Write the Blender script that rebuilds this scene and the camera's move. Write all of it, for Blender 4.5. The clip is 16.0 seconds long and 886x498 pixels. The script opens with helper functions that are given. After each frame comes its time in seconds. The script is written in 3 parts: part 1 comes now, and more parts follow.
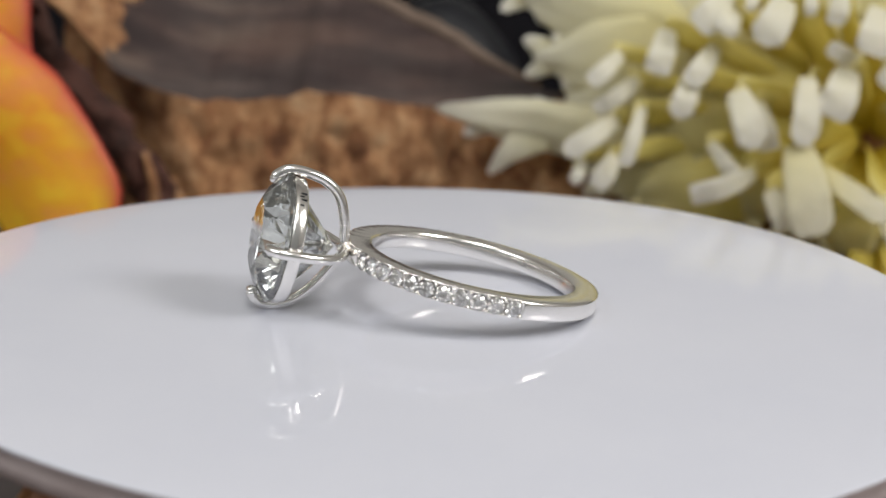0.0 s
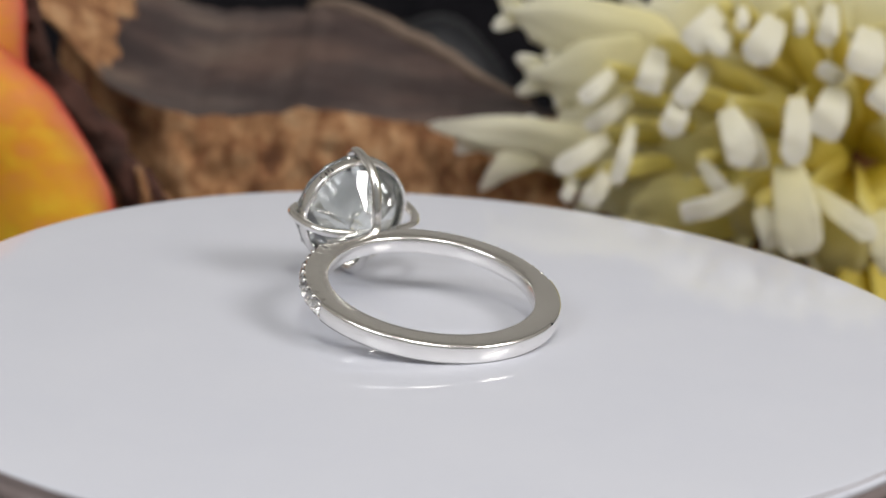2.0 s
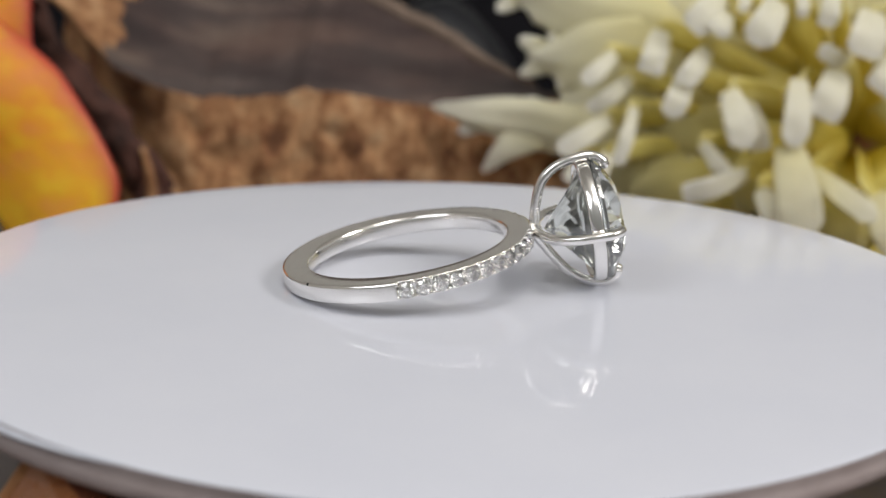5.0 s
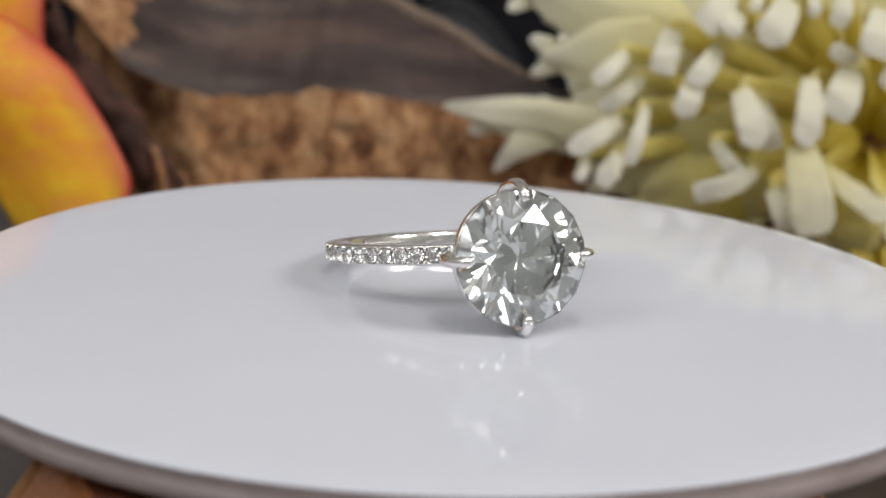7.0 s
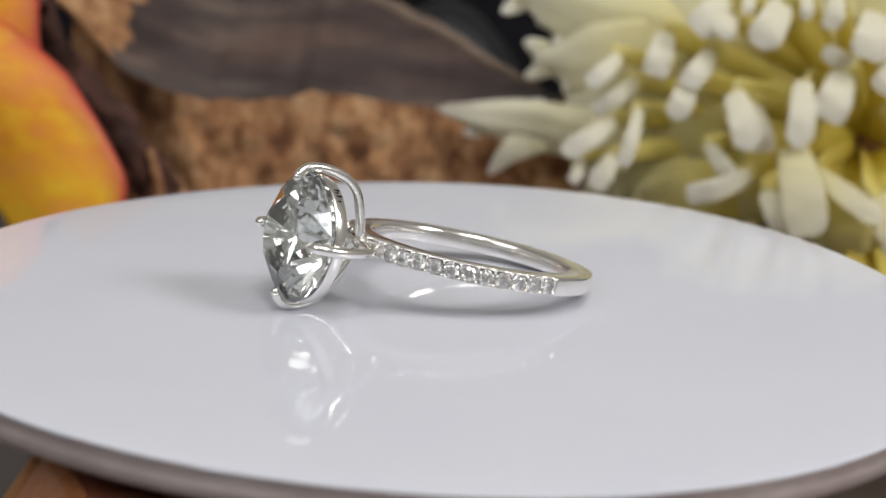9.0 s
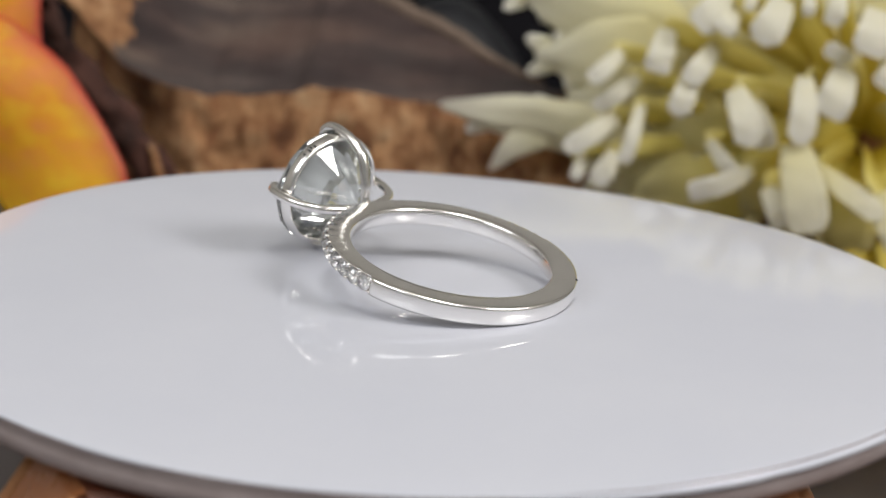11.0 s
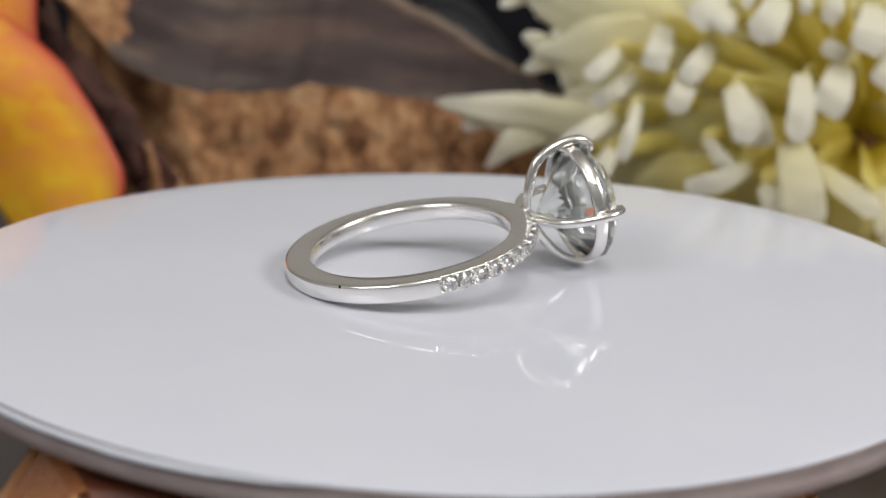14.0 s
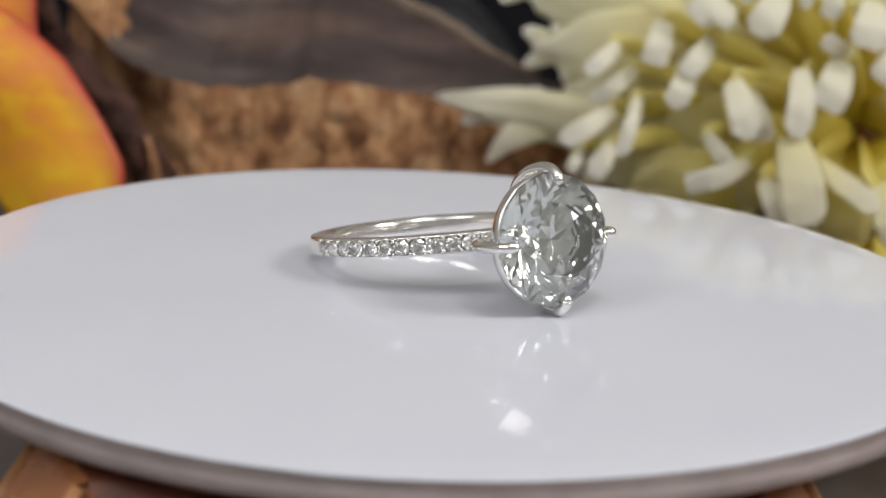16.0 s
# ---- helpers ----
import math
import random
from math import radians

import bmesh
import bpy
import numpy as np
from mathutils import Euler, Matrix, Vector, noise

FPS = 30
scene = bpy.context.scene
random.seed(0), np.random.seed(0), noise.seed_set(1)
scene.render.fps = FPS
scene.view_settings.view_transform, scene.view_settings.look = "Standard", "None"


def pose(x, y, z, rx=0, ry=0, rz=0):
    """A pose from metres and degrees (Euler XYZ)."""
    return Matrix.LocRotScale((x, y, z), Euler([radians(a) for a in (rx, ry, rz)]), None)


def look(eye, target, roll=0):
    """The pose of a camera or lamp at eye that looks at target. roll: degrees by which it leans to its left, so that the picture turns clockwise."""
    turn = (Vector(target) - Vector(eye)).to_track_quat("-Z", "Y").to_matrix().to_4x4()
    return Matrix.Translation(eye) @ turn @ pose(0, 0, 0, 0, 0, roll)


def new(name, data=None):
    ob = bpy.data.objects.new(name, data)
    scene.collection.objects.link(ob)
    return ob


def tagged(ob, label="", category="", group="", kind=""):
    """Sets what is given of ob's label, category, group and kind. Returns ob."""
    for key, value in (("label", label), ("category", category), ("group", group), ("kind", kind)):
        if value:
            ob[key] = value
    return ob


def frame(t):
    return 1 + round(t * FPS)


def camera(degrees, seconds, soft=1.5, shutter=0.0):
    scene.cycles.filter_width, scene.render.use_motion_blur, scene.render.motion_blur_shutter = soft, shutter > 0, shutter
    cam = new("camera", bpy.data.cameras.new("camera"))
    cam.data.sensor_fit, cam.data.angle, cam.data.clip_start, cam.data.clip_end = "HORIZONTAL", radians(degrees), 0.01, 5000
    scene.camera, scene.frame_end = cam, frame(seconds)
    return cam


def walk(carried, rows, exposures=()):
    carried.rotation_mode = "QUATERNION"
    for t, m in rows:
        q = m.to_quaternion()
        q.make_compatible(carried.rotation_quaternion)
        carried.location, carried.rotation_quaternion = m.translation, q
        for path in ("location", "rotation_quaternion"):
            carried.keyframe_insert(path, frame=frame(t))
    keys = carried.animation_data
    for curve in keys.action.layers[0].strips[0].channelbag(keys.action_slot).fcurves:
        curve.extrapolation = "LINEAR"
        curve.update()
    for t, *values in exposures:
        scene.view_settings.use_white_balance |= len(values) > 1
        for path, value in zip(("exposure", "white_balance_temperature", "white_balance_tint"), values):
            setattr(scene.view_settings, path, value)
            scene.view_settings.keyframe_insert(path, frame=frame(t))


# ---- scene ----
from collections import defaultdict

MM = 0.001  # the plan below is in millimetres round the turntable's axis

# ---- camera ----
cam = camera(32.96, 16.0, soft=1.15)
cam.data.dof.use_dof = True
cam.data.dof.focus_distance = 0.123
cam.data.dof.aperture_fstop = 31

# seconds, x, y, z in mm, pitch, yaw, roll
CAMERA_ROWS = [
    (0, 2.71, -121.51, 37.74, -15.31, 1.78, -1.87),
    (0.5, 3.04, -121.50, 37.67, -15.06, 1.81, -1.99),
    (1, 3.42, -121.97, 37.68, -14.70, 1.88, -2.08),
    (1.5, 3.80, -122.19, 37.63, -14.66, 1.93, -2.16),
    (2, 3.59, -122.48, 37.67, -14.59, 1.77, -2.24),
    (2.5, 3.33, -123.04, 37.62, -14.59, 1.71, -2.37),
    (3, 3.21, -123.46, 37.42, -14.54, 2.00, -2.33),
    (3.5, 3.00, -124.09, 37.16, -14.31, 1.94, -2.38),
    (4, 3.07, -123.92, 37.10, -14.55, 1.73, -2.45),
    (4.5, 2.97, -123.90, 36.95, -14.88, 1.71, -2.36),
    (5, 3.04, -124.04, 36.51, -14.94, 1.75, -2.42),
    (7.5, 2.71, -124.10, 36.09, -14.86, 2.12, -2.39),
    (8, 3.07, -124.21, 36.45, -14.89, 2.10, -2.38),
    (8.5, 3.14, -124.72, 36.58, -14.81, 2.02, -2.35),
    (9, 3.31, -125.03, 36.33, -14.77, 2.01, -2.29),
    (11.5, 3.65, -124.98, 36.25, -15.02, 2.20, -2.40),
    (12, 3.69, -124.65, 36.10, -15.10, 2.26, -2.29),
    (12.5, 3.83, -124.60, 36.01, -15.00, 2.26, -2.35),
    (13, 3.33, -124.65, 36.01, -14.91, 2.10, -2.42),
    (13.5, 2.96, -124.55, 35.95, -14.90, 1.89, -2.42),
    (14, 2.90, -124.70, 36.00, -14.95, 1.86, -2.44),
    (14.5, 2.80, -124.60, 36.05, -15.00, 1.86, -2.56),
    (15, 2.72, -124.89, 35.96, -15.01, 1.85, -2.46),
    (15.5, 2.71, -125.10, 35.99, -15.12, 1.80, -2.58),
    (16, 2.88, -124.83, 35.64, -15.06, 1.86, -2.54),
]
walk(cam, [(t, pose(x * MM, y * MM, z * MM, 90 + p, r, w)) for t, x, y, z, p, w, r in CAMERA_ROWS])

# the turntable's angle, in degrees, every half second
SPIN = [
    (0, 194.71),
    (0.5, 176.11),
    (1, 157.36),
    (1.5, 138.49),
    (2, 119.87),
    (2.5, 101.22),
    (3, 83.20),
    (3.5, 65.32),
    (4, 45.41),
    (4.5, 25.69),
    (5, 5.78),
    (5.5, -12.96),
    (6, -31.69),
    (6.5, -50.43),
    (7, -69.16),
    (7.5, -87.90),
    (8, -107.82),
    (8.5, -126.97),
    (9, -145.85),
    (9.5, -164.87),
    (10, -183.89),
    (10.5, -202.91),
    (11, -221.92),
    (11.5, -240.94),
    (12, -259.44),
    (12.5, -277.83),
    (13, -297.26),
    (13.5, -316.56),
    (14, -336.64),
    (14.5, -356.78),
    (15, -375.82),
    (15.5, -395.07),
    (16, -413.50),
]

# ---- world and lamps ----
world = bpy.data.worlds.new("world")
scene.world = world
world.use_nodes = True
world.node_tree.nodes["Background"].inputs[0].default_value = (0.9, 0.95, 1.0, 1)
world.node_tree.nodes["Background"].inputs[1].default_value = 0.25


def area_lamp(name, eye, target, size, power, colour):
    data = bpy.data.lights.new(name, "AREA")
    data.shape, data.size, data.size_y, data.energy, data.color = "RECTANGLE", size[0], size[1], power, colour
    ob = new(name, data)
    ob.matrix_world = look(eye, target)
    return ob


area_lamp("lamp_right", (0.44, -0.17, 0.36), (0, 0, 0), (0.2, 0.19), 2.0, (1.0, 0.97, 0.94))
area_lamp("lamp_left", (-0.33, -0.33, 0.39), (0, 0, 0), (0.28, 0.24), 1.0, (0.96, 0.975, 1.0))
# added fill with no known source, to put brighter flashes into the stone
area_lamp("gem_fill", (0.1, -0.46, 0.62), (0, 0, 0), (0.34, 0.16), 0.85, (1.0, 0.98, 0.95))
# added all-round fill, no known fitting; lifts the walls that the metal reflects
room_fill = bpy.data.lights.new("room_fill_lamp", "POINT")
room_fill.energy, room_fill.shadow_soft_size, room_fill.color = 14.5, 0.16, (1.0, 0.975, 0.925)
new("room_fill_lamp", room_fill).matrix_world = pose(0.1, -0.45, 1.25)
scene.view_settings.exposure = -0.16


# ---- materials ----
class Nodes:
    """A small helper to wire a node material."""

    def __init__(self, name):
        self.mat = bpy.data.materials.new(name)
        self.mat.use_nodes = True
        self.tree = self.mat.node_tree
        self.bsdf = self.tree.nodes["Principled BSDF"]
        self.out = self.tree.nodes["Material Output"]

    def add(self, kind, **settings):
        node = self.tree.nodes.new(kind)
        for key, value in settings.items():
            if key in node.inputs:
                node.inputs[key].default_value = value
        return node

    def link(self, a, b):
        self.tree.links.new(a, b)

    def set(self, **values):
        for key, value in values.items():
            self.bsdf.inputs[key.replace("_", " ")].default_value = value
        return self

    def coords(self, which="Object"):
        return self.add("ShaderNodeTexCoord").outputs[which]

    def noise(self, scale, detail=4, rough=0.55, vector=None, stretch=None):
        node = self.add("ShaderNodeTexNoise")
        node.inputs["Scale"].default_value = scale
        node.inputs["Detail"].default_value = detail
        node.inputs["Roughness"].default_value = rough
        vector = vector or self.coords()
        if stretch:
            mapping = self.add("ShaderNodeMapping")
            mapping.inputs["Scale"].default_value = stretch
            self.link(vector, mapping.inputs["Vector"])
            vector = mapping.outputs[0]
        self.link(vector, node.inputs["Vector"])
        return node.outputs["Fac"]

    def ramp(self, fac, stops):
        node = self.add("ShaderNodeValToRGB")
        el = node.color_ramp.elements
        while len(el) < len(stops):
            el.new(0.5)
        for e, (at, col) in zip(el, stops):
            e.position, e.color = at, (*col, 1)
        self.link(fac, node.inputs[0])
        return node.outputs[0]

    def mix(self, fac, a, b, mode="MIX"):
        node = self.add("ShaderNodeMix")
        node.data_type, node.blend_type = "RGBA", mode
        for socket, value in ((node.inputs[0], fac), (node.inputs[6], a), (node.inputs[7], b)):
            if isinstance(value, (int, float)):
                socket.default_value = value
            elif isinstance(value, tuple):
                socket.default_value = (*value, 1)
            else:
                self.link(value, socket)
        return node.outputs[2]

    def bump(self, height, strength, distance):
        node = self.add("ShaderNodeBump")
        node.inputs["Strength"].default_value = strength
        node.inputs["Distance"].default_value = distance
        self.link(height, node.inputs["Height"])
        self.link(node.outputs[0], self.bsdf.inputs["Normal"])

    def colour(self, socket):
        self.link(socket, self.bsdf.inputs["Base Color"])

    def scaled(self, fac, low, high):
        node = self.add("ShaderNodeMapRange")
        node.inputs["To Min"].default_value, node.inputs["To Max"].default_value = low, high
        self.link(fac, node.inputs["Value"])
        return node.outputs[0]


def make_silver():
    n = Nodes("polished_silver").set(Metallic=1.0)
    n.colour(n.ramp(n.noise(400, 3), [(0.3, (0.93, 0.908, 0.875)), (0.7, (0.97, 0.952, 0.925))]))
    n.link(n.scaled(n.noise(900, 4), 0.13, 0.24), n.bsdf.inputs["Roughness"])
    n.bump(n.mix(0.3, n.noise(230, 2), n.noise(700, 3)), 0.3, 0.00022)
    return n.mat


def make_gem(name, tint, ior, clear):
    """Cut stone: clear and strongly refracting; a small diffuse share brightens its dark facets."""
    n = Nodes(name).set(Roughness=0.0, IOR=ior)
    n.bsdf.inputs["Base Color"].default_value = (*tint, 1)
    n.bsdf.inputs["Transmission Weight"].default_value = clear
    return n.mat


def make_white():
    n = Nodes("white_acrylic").set(IOR=1.46)
    n.colour(n.ramp(n.noise(60, 5), [(0.3, (0.615, 0.633, 0.71)), (0.7, (0.645, 0.66, 0.73))]))
    n.bsdf.inputs["Specular IOR Level"].default_value = 0.3
    n.link(n.scaled(n.noise(150, 5), 0.035, 0.075), n.bsdf.inputs["Roughness"])
    n.bump(n.noise(120, 3), 0.02, 0.0002)
    return n.mat


def make_taupe():
    n = Nodes("taupe_rim").set(IOR=1.5)
    n.colour(n.ramp(n.noise(220, 5, stretch=(1, 1, 3)), [(0.25, (0.27, 0.22, 0.215)), (0.75, (0.40, 0.34, 0.335))]))
    n.link(n.scaled(n.noise(300, 4), 0.12, 0.3), n.bsdf.inputs["Roughness"])
    n.bump(n.noise(500, 4), 0.2, 0.0003)
    return n.mat


def make_bark():
    n = Nodes("cork_bark").set(Roughness=0.95)
    big = n.ramp(n.noise(260, 9, 0.7, stretch=(1, 1, 0.65)), [(0.34, (0.13, 0.052, 0.025)), (0.43, (0.34, 0.155, 0.068)), (0.53, (0.56, 0.30, 0.14)), (0.68, (0.74, 0.49, 0.28))])
    fine = n.ramp(n.noise(600, 5, 0.7), [(0.3, (0.5, 0.45, 0.42)), (0.7, (1, 1, 1))])
    n.colour(n.mix(0.7, big, fine, "MULTIPLY"))
    n.bump(n.noise(350, 8, 0.7), 0.8, 0.0015)
    return n.mat


def make_greywood():
    n = Nodes("weathered_wood").set(Roughness=0.75)
    grain = n.ramp(n.noise(60, 7, 0.6, stretch=(0.5, 2.2, 2.2)), [(0.28, (0.036, 0.027, 0.027)), (0.48, (0.084, 0.064, 0.058)), (0.7, (0.20, 0.155, 0.12))])
    patch = n.ramp(n.noise(26, 4), [(0.4, (0.45, 0.3, 0.3)), (0.6, (1, 1, 1))])
    n.colour(n.mix(0.8, grain, patch, "MULTIPLY"))
    n.bump(n.noise(260, 6, 0.6, stretch=(0.4, 2, 2)), 0.4, 0.0008)
    return n.mat


def make_orange_petal():
    n = Nodes("orange_petal").set(Roughness=0.5)
    uv = n.coords("UV")
    split = n.add("ShaderNodeSeparateXYZ")
    n.link(uv, split.inputs[0])
    streaks = n.ramp(n.noise(4, 3.5, 0.5, uv, (2.6, 0.7, 1)), [(0.36, (0.88, 0.50, 0.02)), (0.5, (0.82, 0.31, 0.012)), (0.62, (0.82, 0.24, 0.06))])
    along = n.ramp(split.outputs[0], [(0.2, (0.90, 0.64, 0.04)), (0.45, (0.84, 0.38, 0.012)), (0.75, (0.70, 0.25, 0.006))])
    body = n.mix(0.6, along, streaks)
    rough_edge = n.mix(0.1, split.outputs[1], n.noise(9, 4, 0.6, uv))
    edge = n.ramp(rough_edge, [(0.78, (0, 0, 0)), (0.88, (0.45, 0.45, 0.45)), (0.95, (1, 1, 1))])
    body = n.mix(edge, body, (0.55, 0.06, 0.045))
    n.colour(body)
    glow = n.add("ShaderNodeBsdfTranslucent")
    n.link(body, glow.inputs["Color"])
    both = n.add("ShaderNodeMixShader")
    both.inputs[0].default_value = 0.15
    n.link(n.bsdf.outputs[0], both.inputs[1])
    n.link(glow.outputs[0], both.inputs[2])
    n.link(both.outputs[0], n.out.inputs["Surface"])
    n.bump(n.noise(7, 5, 0.6, uv, (3, 1.2, 1)), 0.3, 0.0006)
    n.set(Subsurface_Weight=0.15)
    n.bsdf.inputs["Subsurface Radius"].default_value = (0.002, 0.001, 0.0003)
    return n.mat


def make_cream_petal():
    n = Nodes("cream_petal").set(Roughness=0.55)
    uv = n.coords("UV")
    split = n.add("ShaderNodeSeparateXYZ")
    n.link(uv, split.inputs[0])
    along = n.ramp(split.outputs[0], [(0.0, (0.70, 0.52, 0.015)), (0.25, (0.80, 0.66, 0.07)), (0.5, (0.88, 0.79, 0.26)), (0.72, (0.92, 0.87, 0.55)), (0.86, (0.945, 0.92, 0.77)), (1.0, (0.975, 0.965, 0.93))])
    veins = n.ramp(n.noise(6, 4, 0.6, uv, (0.6, 6, 1)), [(0.3, (0.9, 0.9, 0.82)), (0.7, (1, 1, 1))])
    n.colour(n.mix(0.6, along, veins, "MULTIPLY"))
    n.bump(n.noise(8, 4, 0.6, uv, (1, 8, 1)), 0.3, 0.0004)
    glow = n.add("ShaderNodeBsdfTranslucent")
    n.link(along, glow.inputs["Color"])
    both = n.add("ShaderNodeMixShader")
    both.inputs[0].default_value = 0.5
    n.link(n.bsdf.outputs[0], both.inputs[1])
    n.link(glow.outputs[0], both.inputs[2])
    n.link(both.outputs[0], n.out.inputs["Surface"])
    return n.mat


def make_plain(name, dark, light, scale, rough, bump=0.2, stretch=None, distance=0.0005, gloss=0.5):
    n = Nodes(name)
    n.bsdf.inputs["Specular IOR Level"].default_value = gloss
    fac = n.noise(scale, 6, 0.6, stretch=stretch)
    n.colour(n.ramp(fac, [(0.3, dark), (0.7, light)]))
    n.link(n.scaled(n.noise(scale * 3, 4), rough - 0.08, rough + 0.08), n.bsdf.inputs["Roughness"])
    n.bump(n.noise(scale * 4, 5, stretch=stretch), bump, distance)
    return n.mat


SILVER = make_silver()
GEM = make_gem("pale_green_gem", (0.96, 1.0, 0.976), 2.42, 0.955)
SMALL_GEM = make_gem("clear_gem", (1.0, 0.99, 0.975), 2.42, 0.975)
WHITE = make_white()
TAUPE = make_taupe()
BARK = make_bark()
GREYWOOD = make_greywood()
GAP_SHADE = make_plain("bark_gap_shade", (0.02, 0.008, 0.006), (0.12, 0.048, 0.034), 160, 0.9, 0.8, None, 0.0015)
ORANGE = make_orange_petal()
CREAM = make_cream_petal()
WOOD = make_plain("polished_brown_wood", (0.10, 0.03, 0.02), (0.26, 0.085, 0.036), 40, 0.3, 0.1, (1, 1, 0.15))
PALE_WOOD = make_plain("pale_wood_edge", (0.36, 0.16, 0.07), (0.55, 0.29, 0.14), 60, 0.35, 0.1)
TAN_WOOD = make_plain("tan_wood", (0.10, 0.07, 0.055), (0.24, 0.17, 0.125), 120, 0.8, 0.4)
# brown wood again, lightened by the light the corner facets reflect
LIT_WOOD = make_plain("lit_brown_wood", (0.26, 0.09, 0.035), (0.46, 0.19, 0.075), 40, 0.28, 0.1, (1, 1, 0.15))
STONE = make_plain("dark_stone", (0.002, 0.0025, 0.004), (0.008, 0.009, 0.013), 70, 0.5, 0.3, gloss=0.35)
VELVET = make_plain("black_cloth", (0.006, 0.006, 0.008), (0.014, 0.013, 0.016), 90, 0.9, 0.3, gloss=0.1)
TABLE = make_plain("dark_table", (0.05, 0.042, 0.042), (0.085, 0.072, 0.07), 14, 0.45, 0.1)
DIM_WALL = make_plain("dimmed_wall_grey", (0.60, 0.63, 0.655), (0.66, 0.69, 0.715), 8, 0.8, 0.1)
PLASTER = make_plain("plaster", (0.80, 0.785, 0.76), (0.84, 0.825, 0.805), 8, 0.85, 0.1)
LEAF = make_plain("olive_leaf", (0.62, 0.46, 0.02), (0.78, 0.62, 0.06), 60, 0.5, 0.2)


# ---- mesh helpers ----
def part(name, bm, material, parent=None, label="", smooth=True):
    """Link a bmesh, in mm, as one mesh object under a thing."""
    bmesh.ops.scale(bm, vec=(MM, MM, MM), verts=bm.verts)
    bmesh.ops.recalc_face_normals(bm, faces=bm.faces)
    data = bpy.data.meshes.new(name)
    bm.to_mesh(data)
    bm.free()
    for m in material if isinstance(material, (list, tuple)) else (material,):
        data.materials.append(m)
    for p in data.polygons:
        p.use_smooth = smooth
    ob = new(name, data)
    ob.parent = parent
    if label:
        tagged(ob, label)
    return ob


def thing(name, m, label, category, group="", kind=""):
    ob = new(name)
    ob.empty_display_size = 0.01
    ob.matrix_basis = m
    return tagged(ob, label, category, group, kind)


def mm_pose(x, y, z, rx=0, ry=0, rz=0):
    return pose(x * MM, y * MM, z * MM, rx, ry, rz)


def grid_faces(bm, rows, close_u=False, close_v=False):
    """Quads over a grid of verts (a list of rows)."""
    nu, nv = len(rows), len(rows[0])
    made = []
    for i in range(nu if close_u else nu - 1):
        for j in range(nv if close_v else nv - 1):
            a, b = rows[i], rows[(i + 1) % nu]
            made.append(bm.faces.new((a[j], b[j], b[(j + 1) % nv], a[(j + 1) % nv])))
    return made


def spline(points, count):
    """Points along a Catmull-Rom curve."""
    pts = [Vector(p) for p in points]
    pts = [2 * pts[0] - pts[1]] + pts + [2 * pts[-1] - pts[-2]]
    spans = len(pts) - 3
    out = []
    for k in range(count):
        s = min(k / (count - 1) * spans, spans - 1e-6)
        i, f = int(s), s - int(s)
        a, b, c, d = pts[i:i + 4]
        out.append(0.5 * (2 * b + (c - a) * f + (2 * a - 5 * b + 4 * c - d) * f * f + (3 * b - a - 3 * c + d) * f ** 3))
    return out


def lerp_table(x, table):
    return float(np.interp(x, [a for a, _ in table], [b for _, b in table]))


def tube(bm, path, radius, sides=12):
    """A round wire along a path with closed, domed ends; radius is a number or a function of 0..1."""
    rows, up = [], Vector((0.31, 0.77, 0.55))
    n = len(path)
    for i, p in enumerate(path):
        d = (path[min(i + 1, n - 1)] - path[max(i - 1, 0)]).normalized()
        side = d.cross(up).normalized()
        other = side.cross(d)
        r = radius(i / (n - 1)) if callable(radius) else radius
        rows.append([bm.verts.new(p + r * (math.cos(a) * side + math.sin(a) * other)) for a in (2 * math.pi * k / sides for k in range(sides))])
    grid_faces(bm, rows, close_v=True)
    for row, sign in ((rows[0], -1), (rows[-1], 1)):
        mid = sum((v.co for v in row), Vector()) / sides
        tip = bm.verts.new(mid)
        for k in range(sides):
            bm.faces.new((row[k], row[(k + 1) % sides], tip))
    return rows


def ball(bm, centre, radius, squash=(1, 1, 1), sub=2):
    made = bmesh.ops.create_icosphere(bm, subdivisions=sub, radius=radius)
    for v in made["verts"]:
        v.co = Vector((v.co.x * squash[0], v.co.y * squash[1], v.co.z * squash[2])) + Vector(centre)


# ---- the setting ----
def box(name, lo, hi, material, label, category, kind="structure"):
    bm = bmesh.new()
    bmesh.ops.create_cube(bm, size=1)
    for v in bm.verts:
        v.co = Vector([lo[k] + (v.co[k] + 0.5) * (hi[k] - lo[k]) for k in range(3)])
    return tagged(part(name, bm, material, smooth=False), label, category, kind=kind)


box("floor", (-1500, -1500, -800), (1500, 1500, -780), PLASTER, "pale floor of the room", "floor")
box("ceiling", (-1500, -1500, 1700), (1500, 1500, 1720), PLASTER, "plain white ceiling", "ceiling")
box("wall_north", (-1500, 1500, -800), (1500, 1520, 1720), PLASTER, "plain pale wall", "wall")
# unseen wall, toned down so that the stone reflects something darker from the front
box("wall_south", (-1500, -1520, -800), (1500, -1500, 1720), DIM_WALL, "plain unseen wall, dimmed blue-grey for the stone's reflections", "wall")
box("wall_east", (1500, -1500, -800), (1520, 1500, 1720), PLASTER, "plain pale wall", "wall")
box("wall_west", (-1520, -1500, -800), (-1500, 1500, 1720), PLASTER, "plain pale wall", "wall")
box("table_top", (-600, -500, -70), (600, 420, -45), TABLE, "dark matt table top under the display", "table")
box("backdrop", (-500, 330, -45), (500, 338, 26), VELVET, "black cloth backdrop behind the log", "backdrop")


